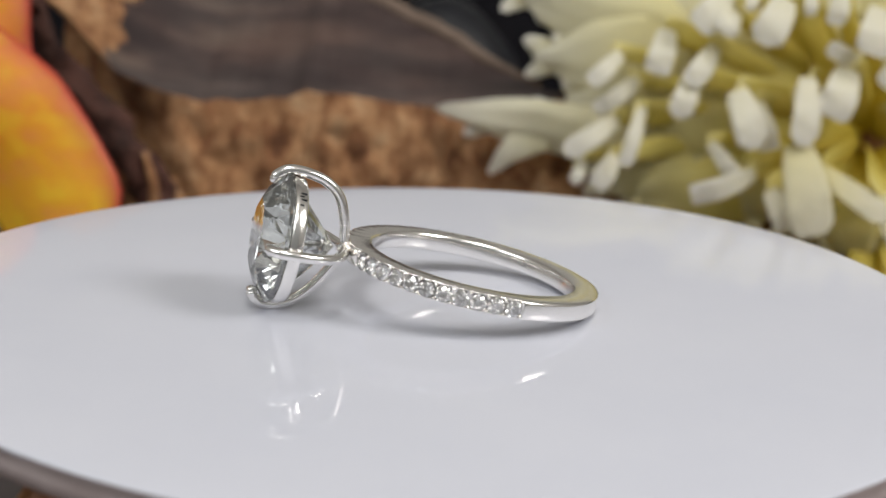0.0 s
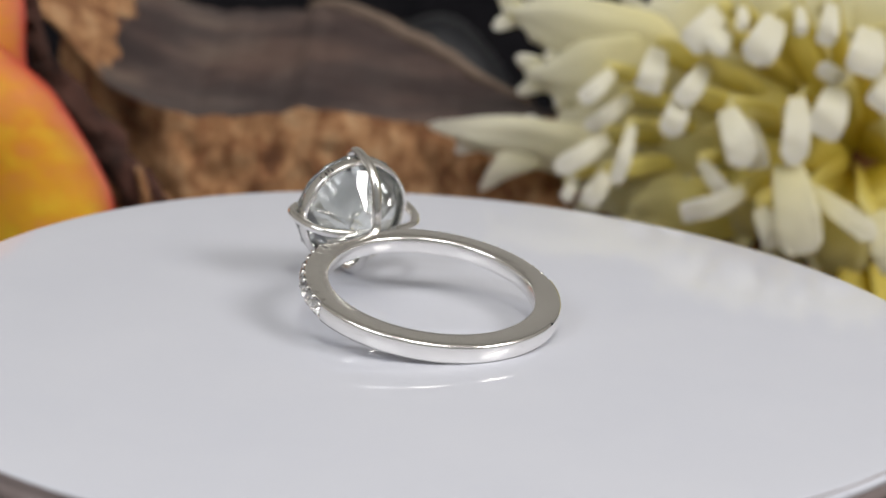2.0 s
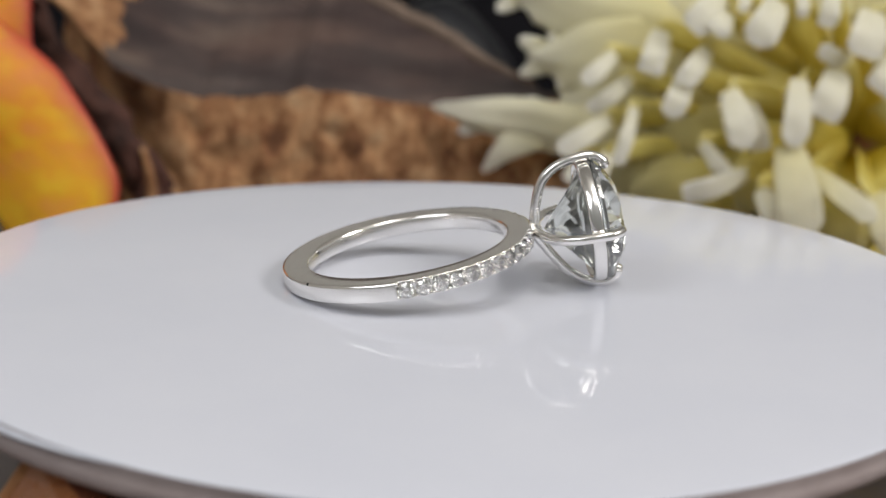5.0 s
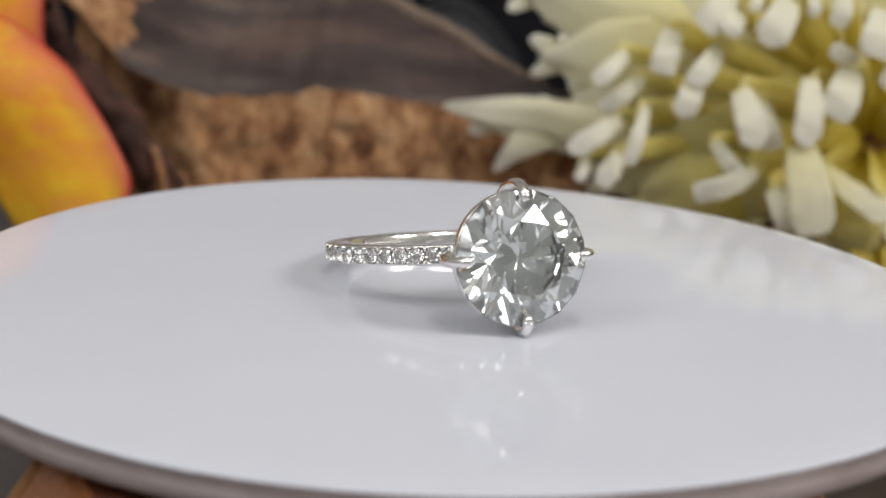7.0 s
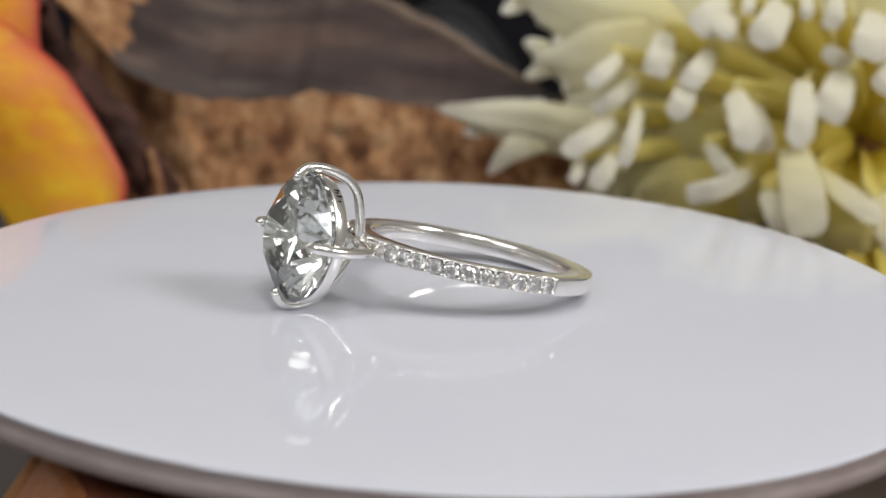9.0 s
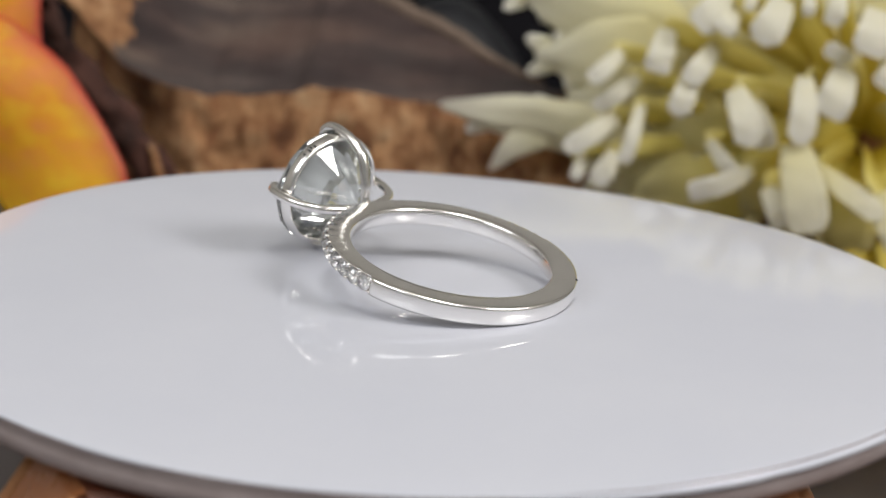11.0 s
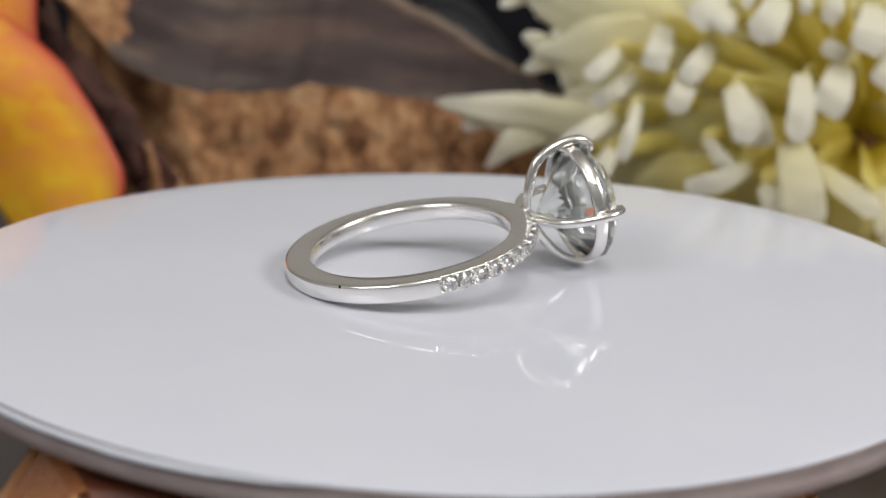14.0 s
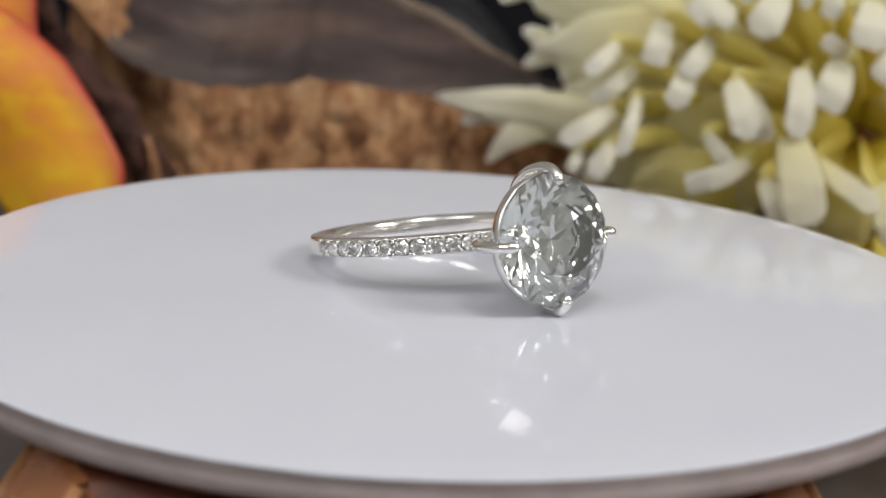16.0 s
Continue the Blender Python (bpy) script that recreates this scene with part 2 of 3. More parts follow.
# ---- turntable ----
def make_pedestal():
    ob = thing("wooden_pedestal", mm_pose(0, 0, -45), "polished reddish-brown faceted wooden pedestal under the white disc", "pedestal")
    bm = bmesh.new()
    rows = []
    for z, d in ((0, 16), (12, 15), (32, 6.0), (40.6, 0.6), (41.2, 0.0), (41.4, -0.6)):
        hx, hy, cx, cy = 25.5 + d, 38.5 + d, 5.0, 9.0
        plan = [(-hx + cx, -hy), (hx - cx, -hy), (hx, -hy + cy), (hx, hy - cy), (hx - cx, hy), (-hx + cx, hy), (-hx, hy - cy), (-hx, -hy + cy)]
        rows.append([bm.verts.new((x, y, z)) for x, y in plan])
    grid_faces(bm, rows, close_v=True)
    bm.faces.new(rows[-1])
    bm.faces.new(rows[0][::-1])
    ups = [e for e in bm.edges if abs(e.verts[0].co.z - e.verts[1].co.z) > 5]
    bmesh.ops.bevel(bm, geom=ups, offset=0.9, segments=2, affect="EDGES", clamp_overlap=True)
    # corner facets take the lighter wood: their caught light is in the colour
    for f in bm.faces:
        f.normal_update()
        if abs(f.normal.x) > 0.3 and abs(f.normal.y) > 0.2:
            f.material_index = 1
    part("body", bm, [WOOD, LIT_WOOD], ob, smooth=False)
    for sx, sy, corner in ((-1, -1, 0), (-1, -1, 1), (1, -1, 0), (1, -1, 1), (1, 1, 0), (1, 1, 1), (-1, 1, 0), (-1, 1, 1)):
        line = []
        for z, d in ((0.6, 16), (12, 15), (32, 6.0), (40.8, 0.5)):
            line.append((sx * (25.5 + d - (5.0 if corner else 0.3)), sy * (38.5 + d - (0.2 if corner else 9.0)), z))
        bm = bmesh.new()
        tube(bm, [Vector(q) for q in line], 0.55, 8)
        part("edge_strip", bm, PALE_WOOD, ob, "paler rounded edge")
    bm = bmesh.new()
    ball(bm, (0, 0, 41.7), 1.0, (14, 14, 0.75), 3)
    part("spindle", bm, TAUPE, ob)
    return ob


def disc_radius(a):
    return 44.11 + 0.177 * math.cos(2 * a) + 0.248 * math.cos(3 * a) - 0.094 * math.sin(3 * a)


def disc_height(x, y):
    """The plate leans a little and is warped towards its edge."""
    r, a = math.hypot(x, y), math.atan2(y, x)
    return radians(0.588) * x + (r / 44.1) ** 3 * (0.40 * math.cos(2 * a) + 0.167 * math.sin(2 * a))


def make_disc():
    ob = thing("turntable_disc", Matrix.Identity(4), "glossy white round turntable disc with a worn taupe edge", "turntable")
    steps = 240

    def ring(bm, inset, z):
        row = []
        for k in range(steps):
            a = 2 * math.pi * k / steps
            r = disc_radius(a) - (inset(a) if callable(inset) else inset)
            h = z(a) if callable(z) else z
            x, y = r * math.cos(a), r * math.sin(a)
            row.append(bm.verts.new((0.8 + x, -0.06 + y, h + disc_height(x, y))))
        return row

    def fold(a):
        d = abs((math.degrees(a) - 190 + 180) % 360 - 180)
        return max(0, 1 - (d / 50) ** 6)

    def lip(a):
        """How far the white coat comes down over the edge."""
        d = abs((math.degrees(a) - 190 + 180) % 360 - 180)
        wave = 0.06 * noise.noise((3 * math.cos(a), 3 * math.sin(a), 4)) + 0.05 * noise.noise((14 * math.cos(a), 14 * math.sin(a), 1)) + 0.14 * round(2.2 * noise.noise((5 * math.cos(a), 5 * math.sin(a), 8)))
        return max(0.02, 0.05 + wave + 0.36 * max(0, 1 - (d / 48) ** 4))

    bm = bmesh.new()
    rows = [ring(bm, 30, 0), ring(bm, 22, 0), ring(bm, 15, 0), ring(bm, 9, 0), ring(bm, 4, 0), ring(bm, 0.3, 0), ring(bm, 0.06, -0.015), ring(bm, 0.0, -0.06),
            ring(bm, lambda a: 0.12 * fold(a), lambda a: -0.06 - 0.12 * fold(a)), ring(bm, lambda a: 0.14 * fold(a), lambda a: -0.07 - 0.2 * fold(a)), ring(bm, lambda a: -0.14 * fold(a), lambda a: -0.08 - 0.24 * fold(a)), ring(bm, lambda a: -0.36 * fold(a), lambda a: -0.09 - 0.3 * fold(a) - 0.6 * lip(a)), ring(bm, 0.02, lambda a: -0.09 - 0.3 * fold(a) - lip(a)), ring(bm, 0.6, lambda a: -0.09 - 0.3 * fold(a) - lip(a)), ring(bm, 30, -0.3)]
    grid_faces(bm, rows, close_v=True)
    bm.faces.new(rows[0])
    bm.faces.new(rows[-1][::-1])
    part("plate", bm, WHITE, ob)
    bm = bmesh.new()
    rows = [ring(bm, 0.3, -0.06), ring(bm, 0.06, -0.1), ring(bm, 0.1, -0.5), ring(bm, 0.12, -0.95), ring(bm, 0.06, -1.15), ring(bm, -0.02, -1.3), ring(bm, 0.0, -1.9), ring(bm, 0.16, -2.25), ring(bm, 0.6, -2.5), ring(bm, 1.3, -2.6), ring(bm, 20, -2.6)]
    grid_faces(bm, rows, close_v=True)
    bm.faces.new(rows[-1][::-1])
    part("rim", bm, TAUPE, ob, "worn taupe plastic edge")
    return ob


# ---- the ring ----
BAND_IN, BAND_OUT, BAND_HALF = 8.65, 10.9, 0.79
PAVE_FROM, PAVE_TO, PAVE_COUNT = 15.0, 97.5, 11


def brilliant(bm, radius, crown, pavilion, girdle=0.25, table=0.56):
    """A round brilliant cut with its axis along x, the girdle at x = 0 and the table in front."""
    def at(r, deg, x):
        return bm.verts.new((x, r * math.cos(radians(deg)), r * math.sin(radians(deg))))
    c22 = math.cos(radians(22.5))
    top, rs, rl = girdle / 2, 0.79, 0.23
    tab = [at(table * radius, 45 * k, top + crown) for k in range(8)]
    star = [at(rs * radius, 45 * k + 22.5, top + crown * (1 - rs * c22) / (1 - table)) for k in range(8)]
    g_up = [at(radius, 22.5 * k, top) for k in range(16)]
    g_lo = [at(radius, 22.5 * k, -top) for k in range(16)]
    low = [at(rl * radius, 45 * k + 22.5, -top - pavilion * (1 - rl * c22)) for k in range(8)]
    culet = bm.verts.new((-top - pavilion, 0, 0))
    bm.faces.new(tab)
    for k in range(8):
        n = (k + 1) % 8
        bm.faces.new((tab[k], tab[n], star[k]))
        bm.faces.new((tab[k], star[k], g_up[2 * k], star[k - 1]))
        bm.faces.new((star[k], g_up[2 * k], g_up[2 * k + 1]))
        bm.faces.new((star[k], g_up[2 * k + 1], g_up[(2 * k + 2) % 16]))
        bm.faces.new((culet, low[k], g_lo[2 * k], low[k - 1]))
        bm.faces.new((low[k], g_lo[2 * k], g_lo[2 * k + 1]))
        bm.faces.new((low[k], g_lo[2 * k + 1], g_lo[(2 * k + 2) % 16]))
    for k in range(16):
        bm.faces.new((g_up[k], g_up[(k + 1) % 16], g_lo[(k + 1) % 16], g_lo[k]))


def make_ring(m):
    ob = thing("engagement_ring", m, "polished silver ring with pale green round stone and stone-set band", "ring")
    # shank: a rounded rectangular section swept round the finger hole, sunk where the small stones sit
    bm = bmesh.new()
    rows = []
    step = (PAVE_TO - PAVE_FROM) / PAVE_COUNT
    for k in range(360):
        deg = k - 180.0
        a = radians(deg)
        paved = PAVE_FROM - 3 < abs(deg) < PAVE_TO + 0.5
        out, inn, h = BAND_OUT, BAND_IN, BAND_HALF
        wear = 0.02 * noise.noise((4 * math.cos(a), 4 * math.sin(a), 2))
        section = [(inn, 0), (inn + 0.02, h - 0.3), (inn + 0.09, h - 0.1), (inn + 0.26, h)]
        if paved:
            # a grooved seat whose lips are scalloped between the stones
            lip = out - 0.22 - 0.12 * abs(math.cos(math.pi * (abs(deg) - PAVE_FROM) / step)) ** 4
            section += [(lip - 0.12, h), (lip, h - 0.05), (lip - 0.05, h - 0.2), (out - 0.85, 0)]
        else:
            section += [(out - 0.3, h), (out - 0.07, h - 0.05), (out - 0.02, h - 0.26), (out + 0.03, 0)]
        section = section + [(r, -z) for r, z in section[-2:0:-1]]
        rows.append([bm.verts.new(((r + wear) * math.cos(a), (r + wear) * math.sin(a), z)) for r, z in section])
    grid_faces(bm, rows, close_u=True, close_v=True)
    part("shank", bm, SILVER, ob)
    # a small casting pit on the edge of the band
    bm = bmesh.new()
    a = radians(217.5)
    ball(bm, (10.80 * math.cos(a), 10.80 * math.sin(a), 0.68), 0.13, sub=2)
    part("pit", bm, STONE, ob, "small dark casting pit")
    # head: four wire prongs, a gallery strip and the stone
    profile = [(10.7, 0.1), (11.2, 0.9), (11.5, 2.2), (12.3, 4.15), (13.6, 5.2), (15.3, 5.66), (16.8, 5.66), (17.6, 5.2), (17.85, 4.75)]
    under = [(10.7, 0.1), (11.4, 0.9), (12.2, 2.3), (13.3, 3.95), (14.5, 5.05), (15.7, 5.58), (16.8, 5.66), (17.6, 5.2), (17.85, 4.75)]
    for k in range(4):
        bm = bmesh.new()
        c, s = round(math.cos(k * math.pi / 2)), round(math.sin(k * math.pi / 2))
        path = spline([(x, r * c, r * s) for x, r in (under if k == 3 else profile)], 36)
        tube(bm, path, lambda f: 0.43 if f < 0.9 else 0.43 + 0.05 * math.sin((f - 0.9) * 31.4), 14)
        ball(bm, path[-1], 0.45)
        part("prong", bm, SILVER, ob)
    bm = bmesh.new()
    section = [(15.3, 4.85), (15.35, 5.1), (15.5, 5.2), (16.25, 5.3), (16.42, 5.24), (16.45, 4.95)]
    rows = []
    for k in range(72):
        a = 2 * math.pi * k / 72
        rows.append([bm.verts.new((x, r * math.cos(a), r * math.sin(a))) for x, r in section])
    grid_faces(bm, rows, close_u=True, close_v=True)
    part("gallery", bm, SILVER, ob)
    for deg, x, length in ((58, 15.75, 0.5), (54.5, 15.95, 0.42), (51, 15.75, 0.5), (45, 15.9, 0.3)):
        bm = bmesh.new()
        bmesh.ops.create_cube(bm, size=1)
        bmesh.ops.scale(bm, vec=(length, 0.12, 0.05), verts=bm.verts)
        mark = part("stamp_mark", bm, STONE, ob, "tiny dark stamped bar")
        a = radians(deg)
        mark.matrix_basis = mm_pose(x, 5.255 * math.cos(a), 5.255 * math.sin(a)) @ pose(0, 0, 0, deg - 90, 0, 0)
    bm = bmesh.new()
    rows = []
    for x, r in ((10.5, 0.75), (10.9, 0.8), (11.4, 0.62), (11.7, 0.3)):
        rows.append([bm.verts.new((x, r * 1.3 * math.cos(k * math.pi / 10), r * math.sin(k * math.pi / 10))) for k in range(20)])
    grid_faces(bm, rows, close_v=True)
    bm.faces.new(rows[-1])
    part("head_base", bm, SILVER, ob)
    bm = bmesh.new()
    brilliant(bm, 5.36, 1.6, 4.68)
    stone = part("center_stone", bm, GEM, ob, "pale green round brilliant-cut stone", smooth=False)
    stone.matrix_basis = mm_pose(16.72, 0, 0, 11.25, 0, 0)
    # small stones in a row down each shoulder, with beads between them
    bm = bmesh.new()
    brilliant(bm, 0.665, 0.24, 0.56, 0.04, 0.54)
    first = part("side_stone", bm, SMALL_GEM, ob, "small clear round stone", smooth=False)
    bead_mesh = None
    for side in (1, -1):
        for k in range(PAVE_COUNT):
            deg = side * (PAVE_FROM + step * (k + 0.5))
            o = first if side == 1 and k == 0 else new("side_stone", first.data)
            o.parent = ob
            o["label"] = "small clear round stone"
            a = radians(deg)
            o.matrix_basis = mm_pose(10.78 * math.cos(a), 10.78 * math.sin(a), 0, 0, 0, deg) @ pose(0, 0, 0, 37 * k, 0, 0)
        for k in range(PAVE_COUNT + 1):
            a = radians(side * (PAVE_FROM + step * k))
            for z in (0.56, -0.56):
                if bead_mesh is None:
                    bm = bmesh.new()
                    ball(bm, (0, 0, 0), 0.19, (1.2, 0.9, 1.05), 2)
                    o = part("bead", bm, SILVER, ob)
                    bead_mesh = o.data
                else:
                    o = new("bead", bead_mesh)
                    o.parent = ob
                o.matrix_basis = mm_pose(10.71 * math.cos(a), 10.71 * math.sin(a), z, 0, 0, math.degrees(a))
    return ob


# ---- the log ----
def make_log():
    ob = thing("log_piece", mm_pose(-4, 95, -45), "rough brown bark log with a weathered grey cut face", "log")
    edge = [(-60, 15), (-56, 12), (-52, 8), (-48, 3.3), (-42, 0.6), (-35, -1.0), (-24, -0.4), (-19, 1.0), (-14, 0.9), (-6, -0.2), (6.4, -0.9), (17, 1.2), (25, 1.6), (40, 2), (75, 2)]
    depth = [(-60, 31), (-15, 30), (-6, 25), (3, 18), (9, 11), (16, 3), (18, 1.5), (75, 1.5)]
    cols, front, top, back = 220, 34, 44, 8
    bm = bmesh.new()
    rows, rear = [], []
    for i in range(cols + 1):
        x = -60 + 135 * i / cols
        e, d = lerp_table(x, edge), lerp_table(x, depth)
        row = []
        for j in range(front):
            f = j / (front - 1)
            z = -44 + (e + 44) * f
            bulge = 2.2 * math.sin(f * math.pi)
            p = Vector((x, 3.0 - bulge + 0.9 * max(0, -38 - x) * min(1, max(0, (e - z) / 6)), z))
            amp = min(1, (1 - f) * 9 + 0.25)
            rough = noise.fractal(p * 0.16, 1.0, 2.0, 5) * 1.9 * amp + 0.8 * noise.noise(p * 0.7) * amp
            p.y -= rough
            p.z += 0.5 * noise.noise(p * 0.35 + Vector((9, 0, 0))) * (1 if 0 < j else 0)
            row.append(p)
        lead = row[-1]
        for j in range(1, top + 1):
            s = d * j / top
            p = Vector((x, lead.y + s * 0.906, lead.z + s * 0.423))
            grey = 1 if x > -48 else 3
            p.z += grey * (0.35 * noise.noise(p * 0.12) + 0.15 * noise.noise(Vector((p.x * 0.15, p.y, p.z)) * 0.9))
            row.append(p)
        last = row[-1]
        if -22 < x < 17 and i % 3 == 0:
            rear.append(last + Vector((0, 0.3, 45.1 + 0.4 * noise.noise(last * 0.4))))
        for j in range(1, back + 1):
            row.append(Vector((x, last.y + 2, last.z + (-44 - last.z) * j / back)))
        rows.append([bm.verts.new(p) for p in row])
    cut = []
    for i, f in enumerate(grid_faces(bm, rows)):
        j = i % (front + top + back - 1)
        c = f.calc_center_median()
        wob = 2.5 * noise.noise(c * 0.3)
        on_top = front - 1 <= j < front - 1 + top
        if on_top and c.x > -48.5 + wob and c.x < 60:
            cut.append(f)
    bm.faces.new(rows[0])
    bm.faces.new(rows[-1][::-1])
    for v in bm.verts:
        v.co.z += 45
    face = bmesh.new()
    twin = {}
    for f in cut:
        for v in f.verts:
            if v not in twin:
                twin[v] = face.verts.new(v.co)
        face.faces.new([twin[v] for v in f.verts])
    bmesh.ops.delete(bm, geom=cut, context="FACES")
    part("bark", bm, BARK, ob)
    part("cut_face", face, GREYWOOD, ob, "weathered grey-brown cut wood")
    bm = bmesh.new()
    tube(bm, rear, lambda f: 0.5 + 0.9 * math.sin(math.pi * min(1, f * 1.15)) ** 0.6 if f < 0.86 else 0.6, 10)
    part("worn_edge", bm, TAN_WOOD, ob, "paler tan worn edge of the cut wood")
    # added dark lumpy strip that stands in for the shade beside the log's end
    bm = bmesh.new()
    path = spline([(-58, -4, 62), (-56.5, -4.5, 56), (-53, -4, 49), (-47.5, -3.5, 41), (-41, -3, 32), (-36, -2, 20)], 40)
    tube(bm, path, lambda f: 1.6 + 1.7 * f, 14)
    for v in bm.verts:
        v.co += 1.9 * noise.noise_vector(v.co * 0.33) + 0.4 * noise.noise_vector(v.co * 1.1)
    part("gap_shade_strip", bm, GAP_SHADE, ob, "dark bark-like strip standing in for the shaded gap")
    for x, y, z, lean, size in ((-40.5, -5.6, 33, 16, 4.5), (-37.0, -3.6, 30, 22, 3.5)):
        bm = bmesh.new()
        tip = Vector((x + size * math.sin(radians(lean)) * -1, y + 1.0, z + size))
        tube(bm, spline([(x, y, z - size), (x + 0.3, y - 0.6, z), tip], 9), lambda f: 1.0 - 0.55 * f, 7)
        part("splinter", bm, BARK, ob)
    return ob


# ---- flowers ----
def sheet(bm, spine, half, bulge, across, uv, count=26, wide=12, thick=0.5, ruffle=0.0, seed=0):
    """A petal: a bulged sheet along a spine; half gives its half width, across the way it spreads."""
    path = spline(spine, count)
    out = Vector((0, -1, 0))
    grids = []
    for back in (0, 1):
        rows = []
        for i, p in enumerate(path):
            f = i / (count - 1)
            w = max(half(f), 0.02)
            row = []
            for j in range(wide + 1):
                v = 2 * j / wide - 1
                q = p + Vector(across) * (w * v) + out * (bulge * w * (1 - v * v)) - out * (back * thick * (1 - 0.7 * abs(v) ** 3))
                if ruffle:
                    q += out * (ruffle * abs(v) * noise.noise((f * 5 + seed, v * 1.5, seed)))
                row.append(bm.verts.new(q))
            rows.append(row)
        grids.append(rows)
    a, b = grids
    layer = bm.loops.layers.uv.verify()
    where = {}
    for rows in grids:
        for i, row in enumerate(rows):
            for j, v in enumerate(row):
                where[v] = (i / (count - 1), j / wide)
    faces = grid_faces(bm, a) + grid_faces(bm, [r[::-1] for r in b])
    for i in range(count - 1):
        faces.append(bm.faces.new((a[i][0], b[i][0], b[i + 1][0], a[i + 1][0])))
        faces.append(bm.faces.new((a[i][wide], a[i + 1][wide], b[i + 1][wide], b[i][wide])))
    for f in faces:
        for loop in f.loops:
            loop[layer].uv = where[loop.vert]


def make_orange_flower():
    ob = thing("orange_flower", mm_pose(-49, 74, -45), "yellow-orange tulip-like flower with red petal edges", "flower")
    base = Vector((-46, 74, -45))
    petals = [
        ([(-45, 64, -26), (-49.5, 67, -9), (-56, 69, 3.2), (-62, 72, 10), (-65, 75, 14)], [(0, 3), (0.25, 9.4), (0.55, 8.6), (0.8, 6), (1, 0.3)], 0.28),
        ([(-54, 73, -20), (-62, 76, 3), (-62.8, 78, 16), (-66, 83, 27)], [(0, 2), (0.2, 5), (0.36, 8.8), (0.66, 8.2), (0.88, 5), (1, 0.3)], 0.4),
        ([(-70, 81, 0), (-72, 80, 5), (-76, 80, 12), (-82, 82, 20)], [(0, 2), (0.4, 9), (0.75, 9), (1, 0.3)], 0.4),
    ]
    for k, (spine, half, bulge) in enumerate(petals):
        bm = bmesh.new()
        sheet(bm, [Vector(p) - base for p in spine], lambda f: lerp_table(f, half), bulge, (0.97, -0.05, 0.2), True, 30, 16, 0.8, 0.6, k)
        part("petal", bm, ORANGE, ob)
    bm = bmesh.new()
    tube(bm, spline([(0, 0, 0), (0.5, 0.5, 9), (2, -1, 20)], 12), 1.6, 10)
    part("stem", bm, LEAF, ob)
    return ob


def strap(bm, spine, half, ends, thick=0.5, seed=0, across=(0, 0, 1), ruffle=0.8, count=22, wide=8, bulge=0.15):
    """A petal sheet whose colour runs between the two given ends of the petal's length."""
    layer = bm.loops.layers.uv.verify()
    n = len(bm.faces)
    sheet(bm, spine, lambda f: lerp_table(f, half), bulge, across, True, count, wide, thick, ruffle, seed)
    bm.faces.ensure_lookup_table()
    for f in bm.faces[n:]:
        for loop in f.loops:
            loop[layer].uv.x = ends[0] + (ends[1] - ends[0]) * loop[layer].uv.x


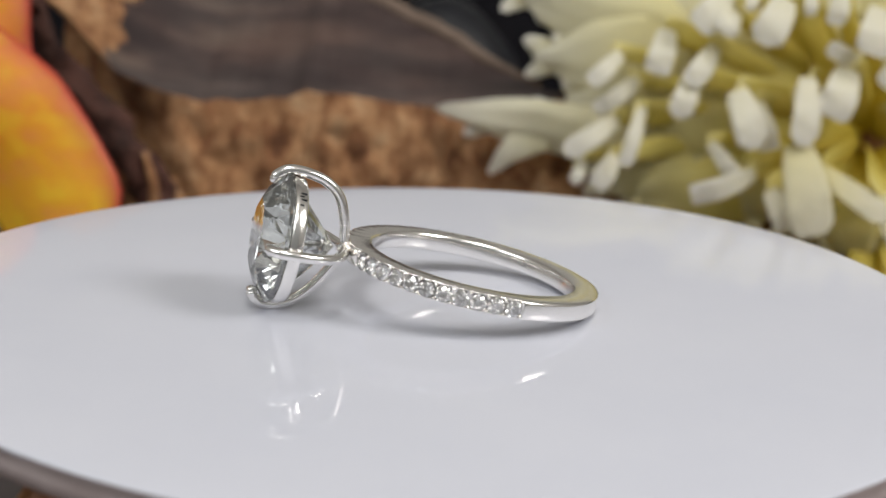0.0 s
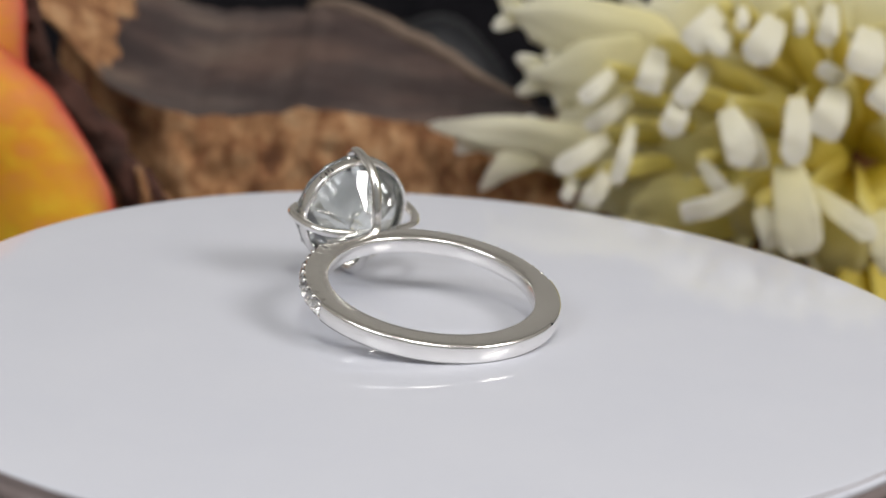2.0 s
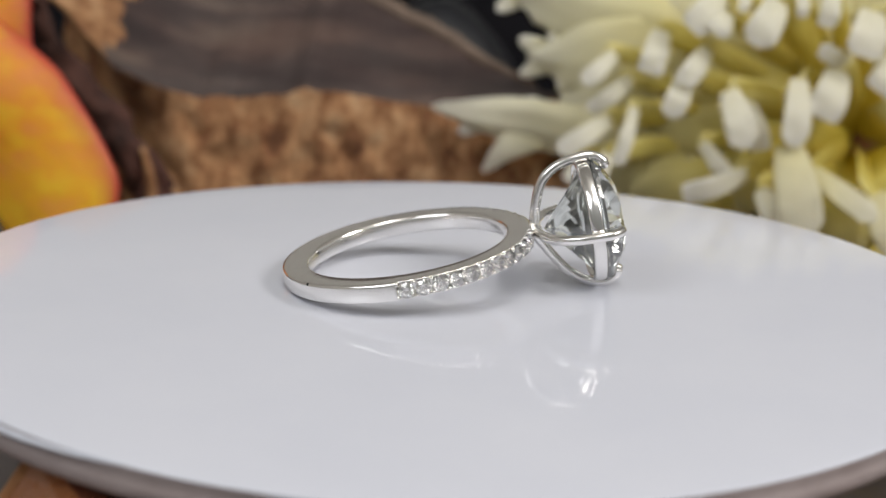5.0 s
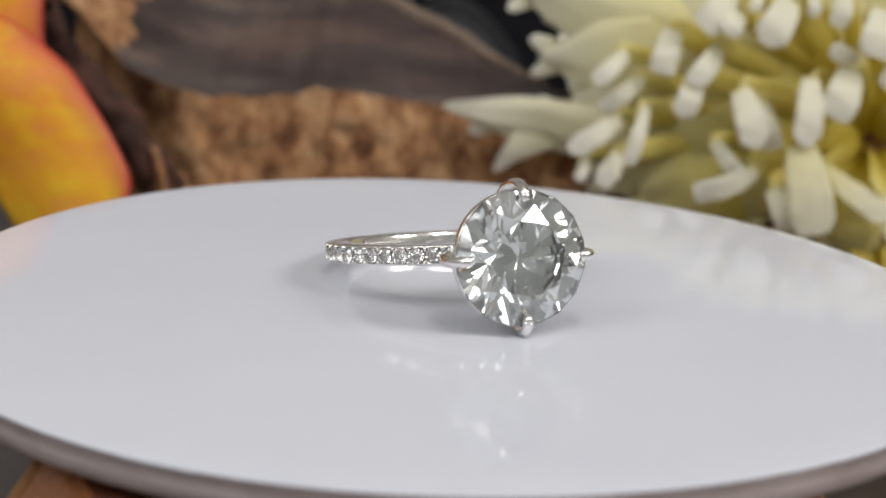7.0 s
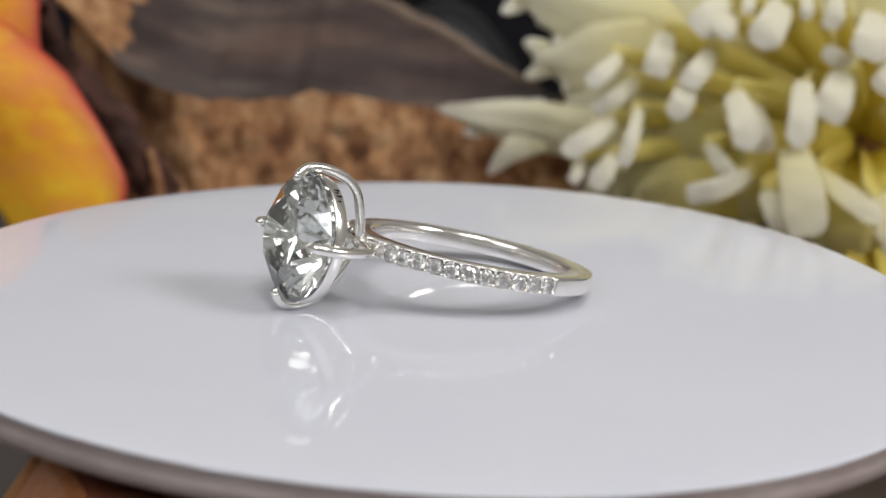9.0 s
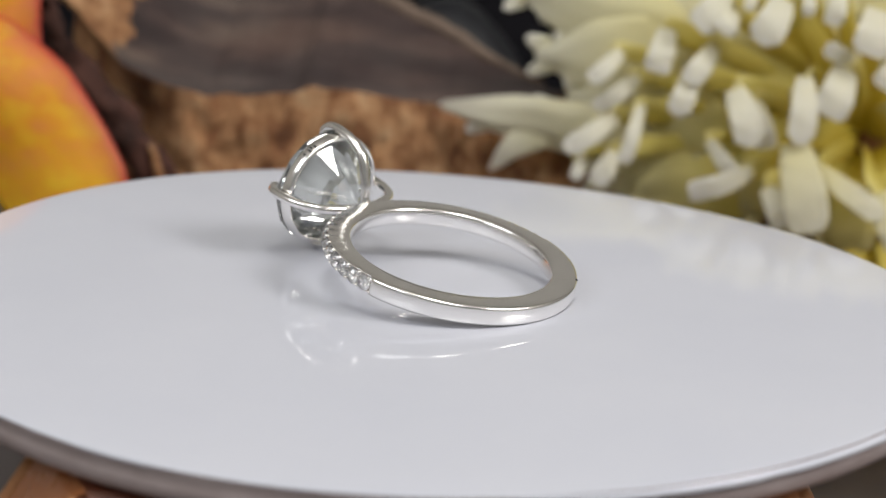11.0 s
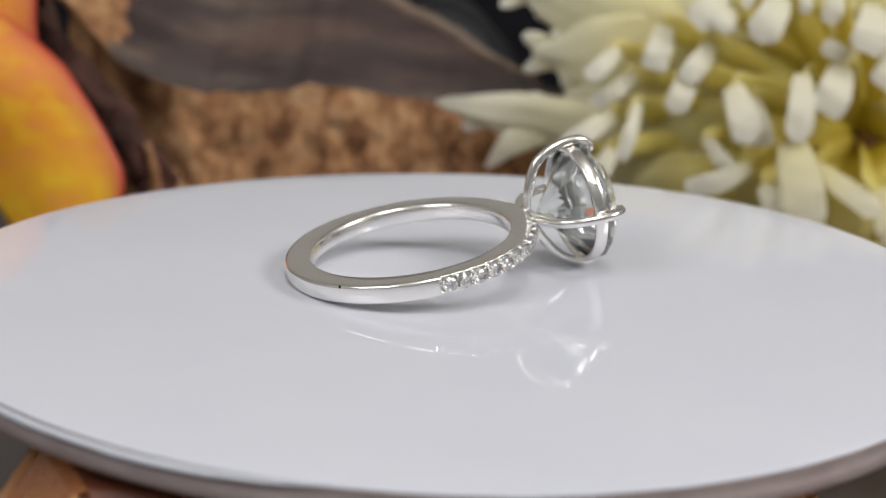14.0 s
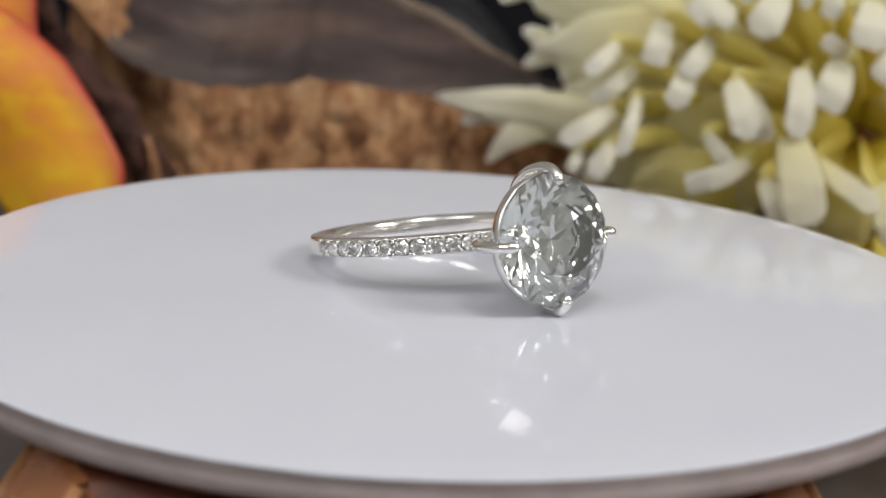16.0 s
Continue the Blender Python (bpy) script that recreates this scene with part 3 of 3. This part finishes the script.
def make_white_flower():
    base = Vector((70, 104, -45))
    heart = Vector((61, 101, -4)) - base
    ob = thing("white_flower", mm_pose(*base), "large cream-white flower with forked petals and a green-yellow heart", "flower")
    rnd = random.Random(4)

    def side_way(a, b):
        return Vector((0, -1, 0)).cross((b - a).normalized()).normalized()

    # broad petals: x and z of the bend and of the tip, depth, half width in the middle and at the end, colour from and to
    left = [(26.8, 11.7, 5.9, 17.5, 95, 4.3, 1.3, 0.52, 0.92), (28.6, 7.8, 9.9, 7.9, 94, 4.8, 1.8, 0.48, 0.92),
            (29.6, 4.3, 15.0, 1.4, 93, 4.3, 1.6, 0.48, 0.9), (26.0, -3.6, -3.8, 0.1, 92, 3.2, 1.3, 0.6, 0.95),
            (30.2, -6.6, 19.3, -9.0, 91, 3.8, 2.0, 0.4, 0.84), (37.6, -9.6, 25.4, -9.9, 89, 3.8, 2.0, 0.28, 0.72),
            (39.1, 13.0, 23.9, 16.6, 96, 4.9, 1.6, 0.45, 0.92)]
    upper = [(42.4, 14.7, 31.9, 22.4, 97, 5.1, 2.5, 0.42, 0.92), (47.0, 14.3, 41.1, 25.3, 95, 5.1, 2.8, 0.35, 0.92),
            (40.8, 5.4, 26.8, 8.0, 92, 4.3, 2.1, 0.34, 0.78), (41.2, -1.0, 25.6, -0.1, 91, 4.9, 2.3, 0.3, 0.74),
            (53.7, 10.6, 51.3, 25.8, 94, 5.1, 3.3, 0.3, 0.92), (60.1, 11.7, 61.7, 25.5, 94, 5.4, 3.3, 0.3, 0.92),
            (64.7, 0.4, 73.3, 9.9, 94, 5.4, 3.6, 0.3, 0.92)]
    upper += [(51.1, -7.4, 48.8, -16.8, 88, 4.9, 2.8, 0.2, 0.8),
              (55.7, -7.8, 56.9, -18.7, 87, 4.9, 3.0, 0.15, 0.75),
              (60.4, -5.9, 66.3, -15.7, 87, 5.1, 3.0, 0.12, 0.7),
              (46.3, -6.2, 40.4, -13.3, 89, 4.4, 2.5, 0.2, 0.72)]
    for k in range(12):
        a = radians(100 - 19 * k)
        reach = rnd.uniform(30, 38)
        upper.append((heart.x + base.x + 0.5 * reach * math.cos(a), -4 + 0.5 * reach * math.sin(a), heart.x + base.x + reach * math.cos(a), -4 + 0.85 * reach * math.sin(a), 101 + rnd.uniform(-1, 2), 6.0, 3.2, 0.12, 0.8))
    for k, (bx, bz, tx, tz, depth, mid, end, c0, c1) in enumerate(left + upper):
        bend, tip = Vector((bx, depth, bz)) - base, Vector((tx, depth + 1.5, tz)) - base
        way = side_way(bend, tip)
        bm = bmesh.new()
        strap(bm, [heart, heart.lerp(bend, 0.55) + Vector((0, -1.2, 0.4)), bend, bend.lerp(tip, 0.6) + Vector((0, -0.8, 0.3)), tip],
              [(0, 3.5), (0.25, 1.25 * mid), (0.5, 1.4 * mid), (0.75, 0.95 * mid + 0.3 * end), (0.92, 1.15 * end), (0.97, 0.8 * end), (1, 0.25)], (c0, c1), 0.3, k, way, 1.4, 34, 14, 0.25)
        # pointed teeth along both edges of the outer half
        for side in (-1, 1):
            for f in (0.25, 0.5, 0.72, 0.92):
                if k == 3 and f > 0.8:
                    continue
                at = bend.lerp(tip, f + rnd.uniform(-0.08, 0.06)) + way * side * (mid * (1.05 - 0.8 * f))
                out = (tip - bend).normalized() * rnd.uniform(1.6, 3.0) + way * side * rnd.uniform(0.6, 2.0) + Vector((0, rnd.uniform(-1.2, 0.6), 0))
                strap(bm, [at - out * 0.9, at, at + out], [(0, 1.5), (0.5, 1.4), (0.85, 1.0), (0.95, 0.6), (1, 0.15)], (0.5 * c0 + 0.5 * c1, c1 + 0.06), 0.3, k + side + f, side_way(at, at + out), 0.3, 10, 6)
        if k == 3:
            # a long tooth that hangs from the lowest petal
            a, b = Vector((11.5, 92, -3.0)) - base, Vector((4.2, 92, -9.0)) - base
            strap(bm, [a, a.lerp(b, 0.5) + Vector((-0.6, -0.6, 0.5)), b], [(0, 2.6), (0.4, 2.0), (0.75, 1.2), (1, 0.3)], (0.8, 0.97), 0.35, 5, side_way(a, b), 0.5, 14, 8)
        part("petal", bm, CREAM, ob)
    # low petals that reach out under the disc's edge
    for k, (bend, tip) in enumerate((((60, 84, -24), (47, 66, -38)), ((66, 84, -22), (58, 58, -37)), ((70, 88, -24), (70, 66, -34)), ((58, 92, -26), (40, 82, -37)))):
        bend, tip = Vector(bend) - base, Vector(tip) - base
        bm = bmesh.new()
        strap(bm, [heart, bend, tip], [(0, 2.5), (0.3, 6.5), (0.7, 5.6), (0.9, 4), (0.97, 3.2), (1, 0.3)], (0.1, 0.7), 0.4, k, side_way(bend, tip), 1.6, 26, 10)
        part("petal", bm, CREAM, ob)
    # bent white tongues: x and z of the foot and of the tip, depth, width
    outer = [(22.1, 9.8, 17.6, 5.9, 86, 2.7), (24.6, 6.4, 18.7, 2.1, 85, 2.8), (28.2, 13.4, 26.5, 7.6, 85, 3.9),
            (34.6, 11.4, 30.8, 6.7, 83, 3.3), (31.6, 7.7, 29.5, 2.1, 82, 3.6), (21.9, 0.8, 14.6, -3.7, 84, 3.1),
            (25.0, 2.9, 22.7, -4.8, 82, 2.2), (21.9, -4.2, 19.0, -8.2, 83, 3.1), (17.4, -4.9, 16.1, -8.1, 84, 1.9),
            (37.5, 6.1, 40.1, -1.3, 80, 4.5), (40.5, 4.2, 42.4, -1.9, 82, 3.4), (46.7, 8.3, 46.2, -0.5, 79, 4.2),
            (52.3, 9.6, 49.7, 3.3, 80, 5.0), (43.1, 18.7, 39.7, 12.8, 80, 4.8)]
    inner = [(54.2, 10.1, 49.0, 12.5, 82, 2.5), (36.0, 18.9, 31.6, 14.1, 84, 4.4), (36.8, 16.7, 34.9, 13.7, 83, 3.4),
            (39.0, 19.8, 38.7, 16.6, 84, 2.0), (46.6, 20.2, 46.5, 16.4, 83, 1.9), (50.7, 20.9, 49.6, 15.4, 82, 2.8),
            (55.9, 17.9, 54.3, 11.9, 80, 5.5), (59.7, 11.2, 57.1, 7.2, 80, 4.7), (34.5, -1.4, 38.0, -5.7, 80, 2.5),
            (40.9, -5.3, 31.7, -8.0, 79, 3.4), (45.8, -0.6, 48.1, -12.3, 77, 6.2), (49.6, -4.3, 58.3, -9.8, 77, 3.4),
            (58.0, -7.0, 61.9, -14.0, 77, 5.5), (43.0, -7.4, 45.4, -12.2, 79, 3.4)]
    for k, (fx, fz, tx, tz, depth, width) in enumerate(outer + inner):
        foot, tip = Vector((fx, depth + 1.5, fz)) - base, Vector((tx, depth - 1.0 + rnd.uniform(-0.6, 0.6), tz)) - base
        way = (side_way(foot, tip) + Vector((0, rnd.uniform(-0.35, 0.35), 0))).normalized()
        square = rnd.uniform(0.26, 0.44)
        bm = bmesh.new()
        behind = heart.lerp(foot, 0.6) + Vector((0, 1.5, 1.0))
        strap(bm, [heart, behind, foot + Vector((0, 1.8, 0)), foot.lerp(tip, 0.35) + Vector((0, 2.6, 0))], [(0, 1.4), (0.5, 0.45 * width), (0.85, 0.5 * width), (1, 0.34 * width)], (0.2, 0.78), 0.3, k, side_way(heart, foot), 0.8, 24, 8, 0.3)
        strap(bm, [foot + Vector((0, 0.6, 0)), foot.lerp(tip, 0.5) + Vector((0, -0.9, 0)), tip],
              [(0, 0.3 * width), (0.15, 0.4 * width), (0.55, 0.5 * width), (0.85, 0.5 * width), (0.95, 1.1 * square * width), (1, 0.8 * square * width)], (0.74, 0.93) if depth < 78 else (0.88, 1.0), 0.15, k, way, 0.35, 18, 10, 0.08)
        part("petal", bm, CREAM, ob)
    bm = bmesh.new()
    ball(bm, heart + Vector((-4, 3, -1)), 12, (2.0, 0.5, 1.5), 4)
    for v in bm.verts:
        v.co += 1.2 * noise.noise(v.co * 0.4) * Vector((1, 1, 1))
    part("heart", bm, LEAF, ob)
    bm = bmesh.new()
    tube(bm, spline([(0, 0, 0), (1, 1, 12), (0, 4, 30)], 10), 2.2, 10)
    part("stem", bm, LEAF, ob)
    return ob


def make_stone():
    ob = thing("dark_stone", mm_pose(-5, 165, -45), "smooth dark blue-grey stone behind the log", "stone")
    bm = bmesh.new()
    ball(bm, (0, 0, 27), 1, (17, 13, 27), 4)
    for v in bm.verts:
        v.co += 2.2 * noise.noise(v.co * 0.07) * Vector((1, 1, 0.6))
    part("body", bm, STONE, ob)
    return ob


make_pedestal()
disc = make_disc()
RING_POSE = mm_pose(-2.26, 1.0, 2.80) @ pose(0, 0, 0, 0, -11.7, 0) @ pose(0, 0, 0, 0.64, 0, 0)
ring_thing = make_ring(RING_POSE)
make_log()
make_orange_flower()
make_white_flower()
make_stone()


# ---- what turns ----
def motions():
    walk(disc, [(t, pose(0, 0, 0, 0, 0, a)) for t, a in SPIN])
    walk(ring_thing, [(t, pose(0, 0, 0, 0, 0, a) @ RING_POSE) for t, a in SPIN])


motions()
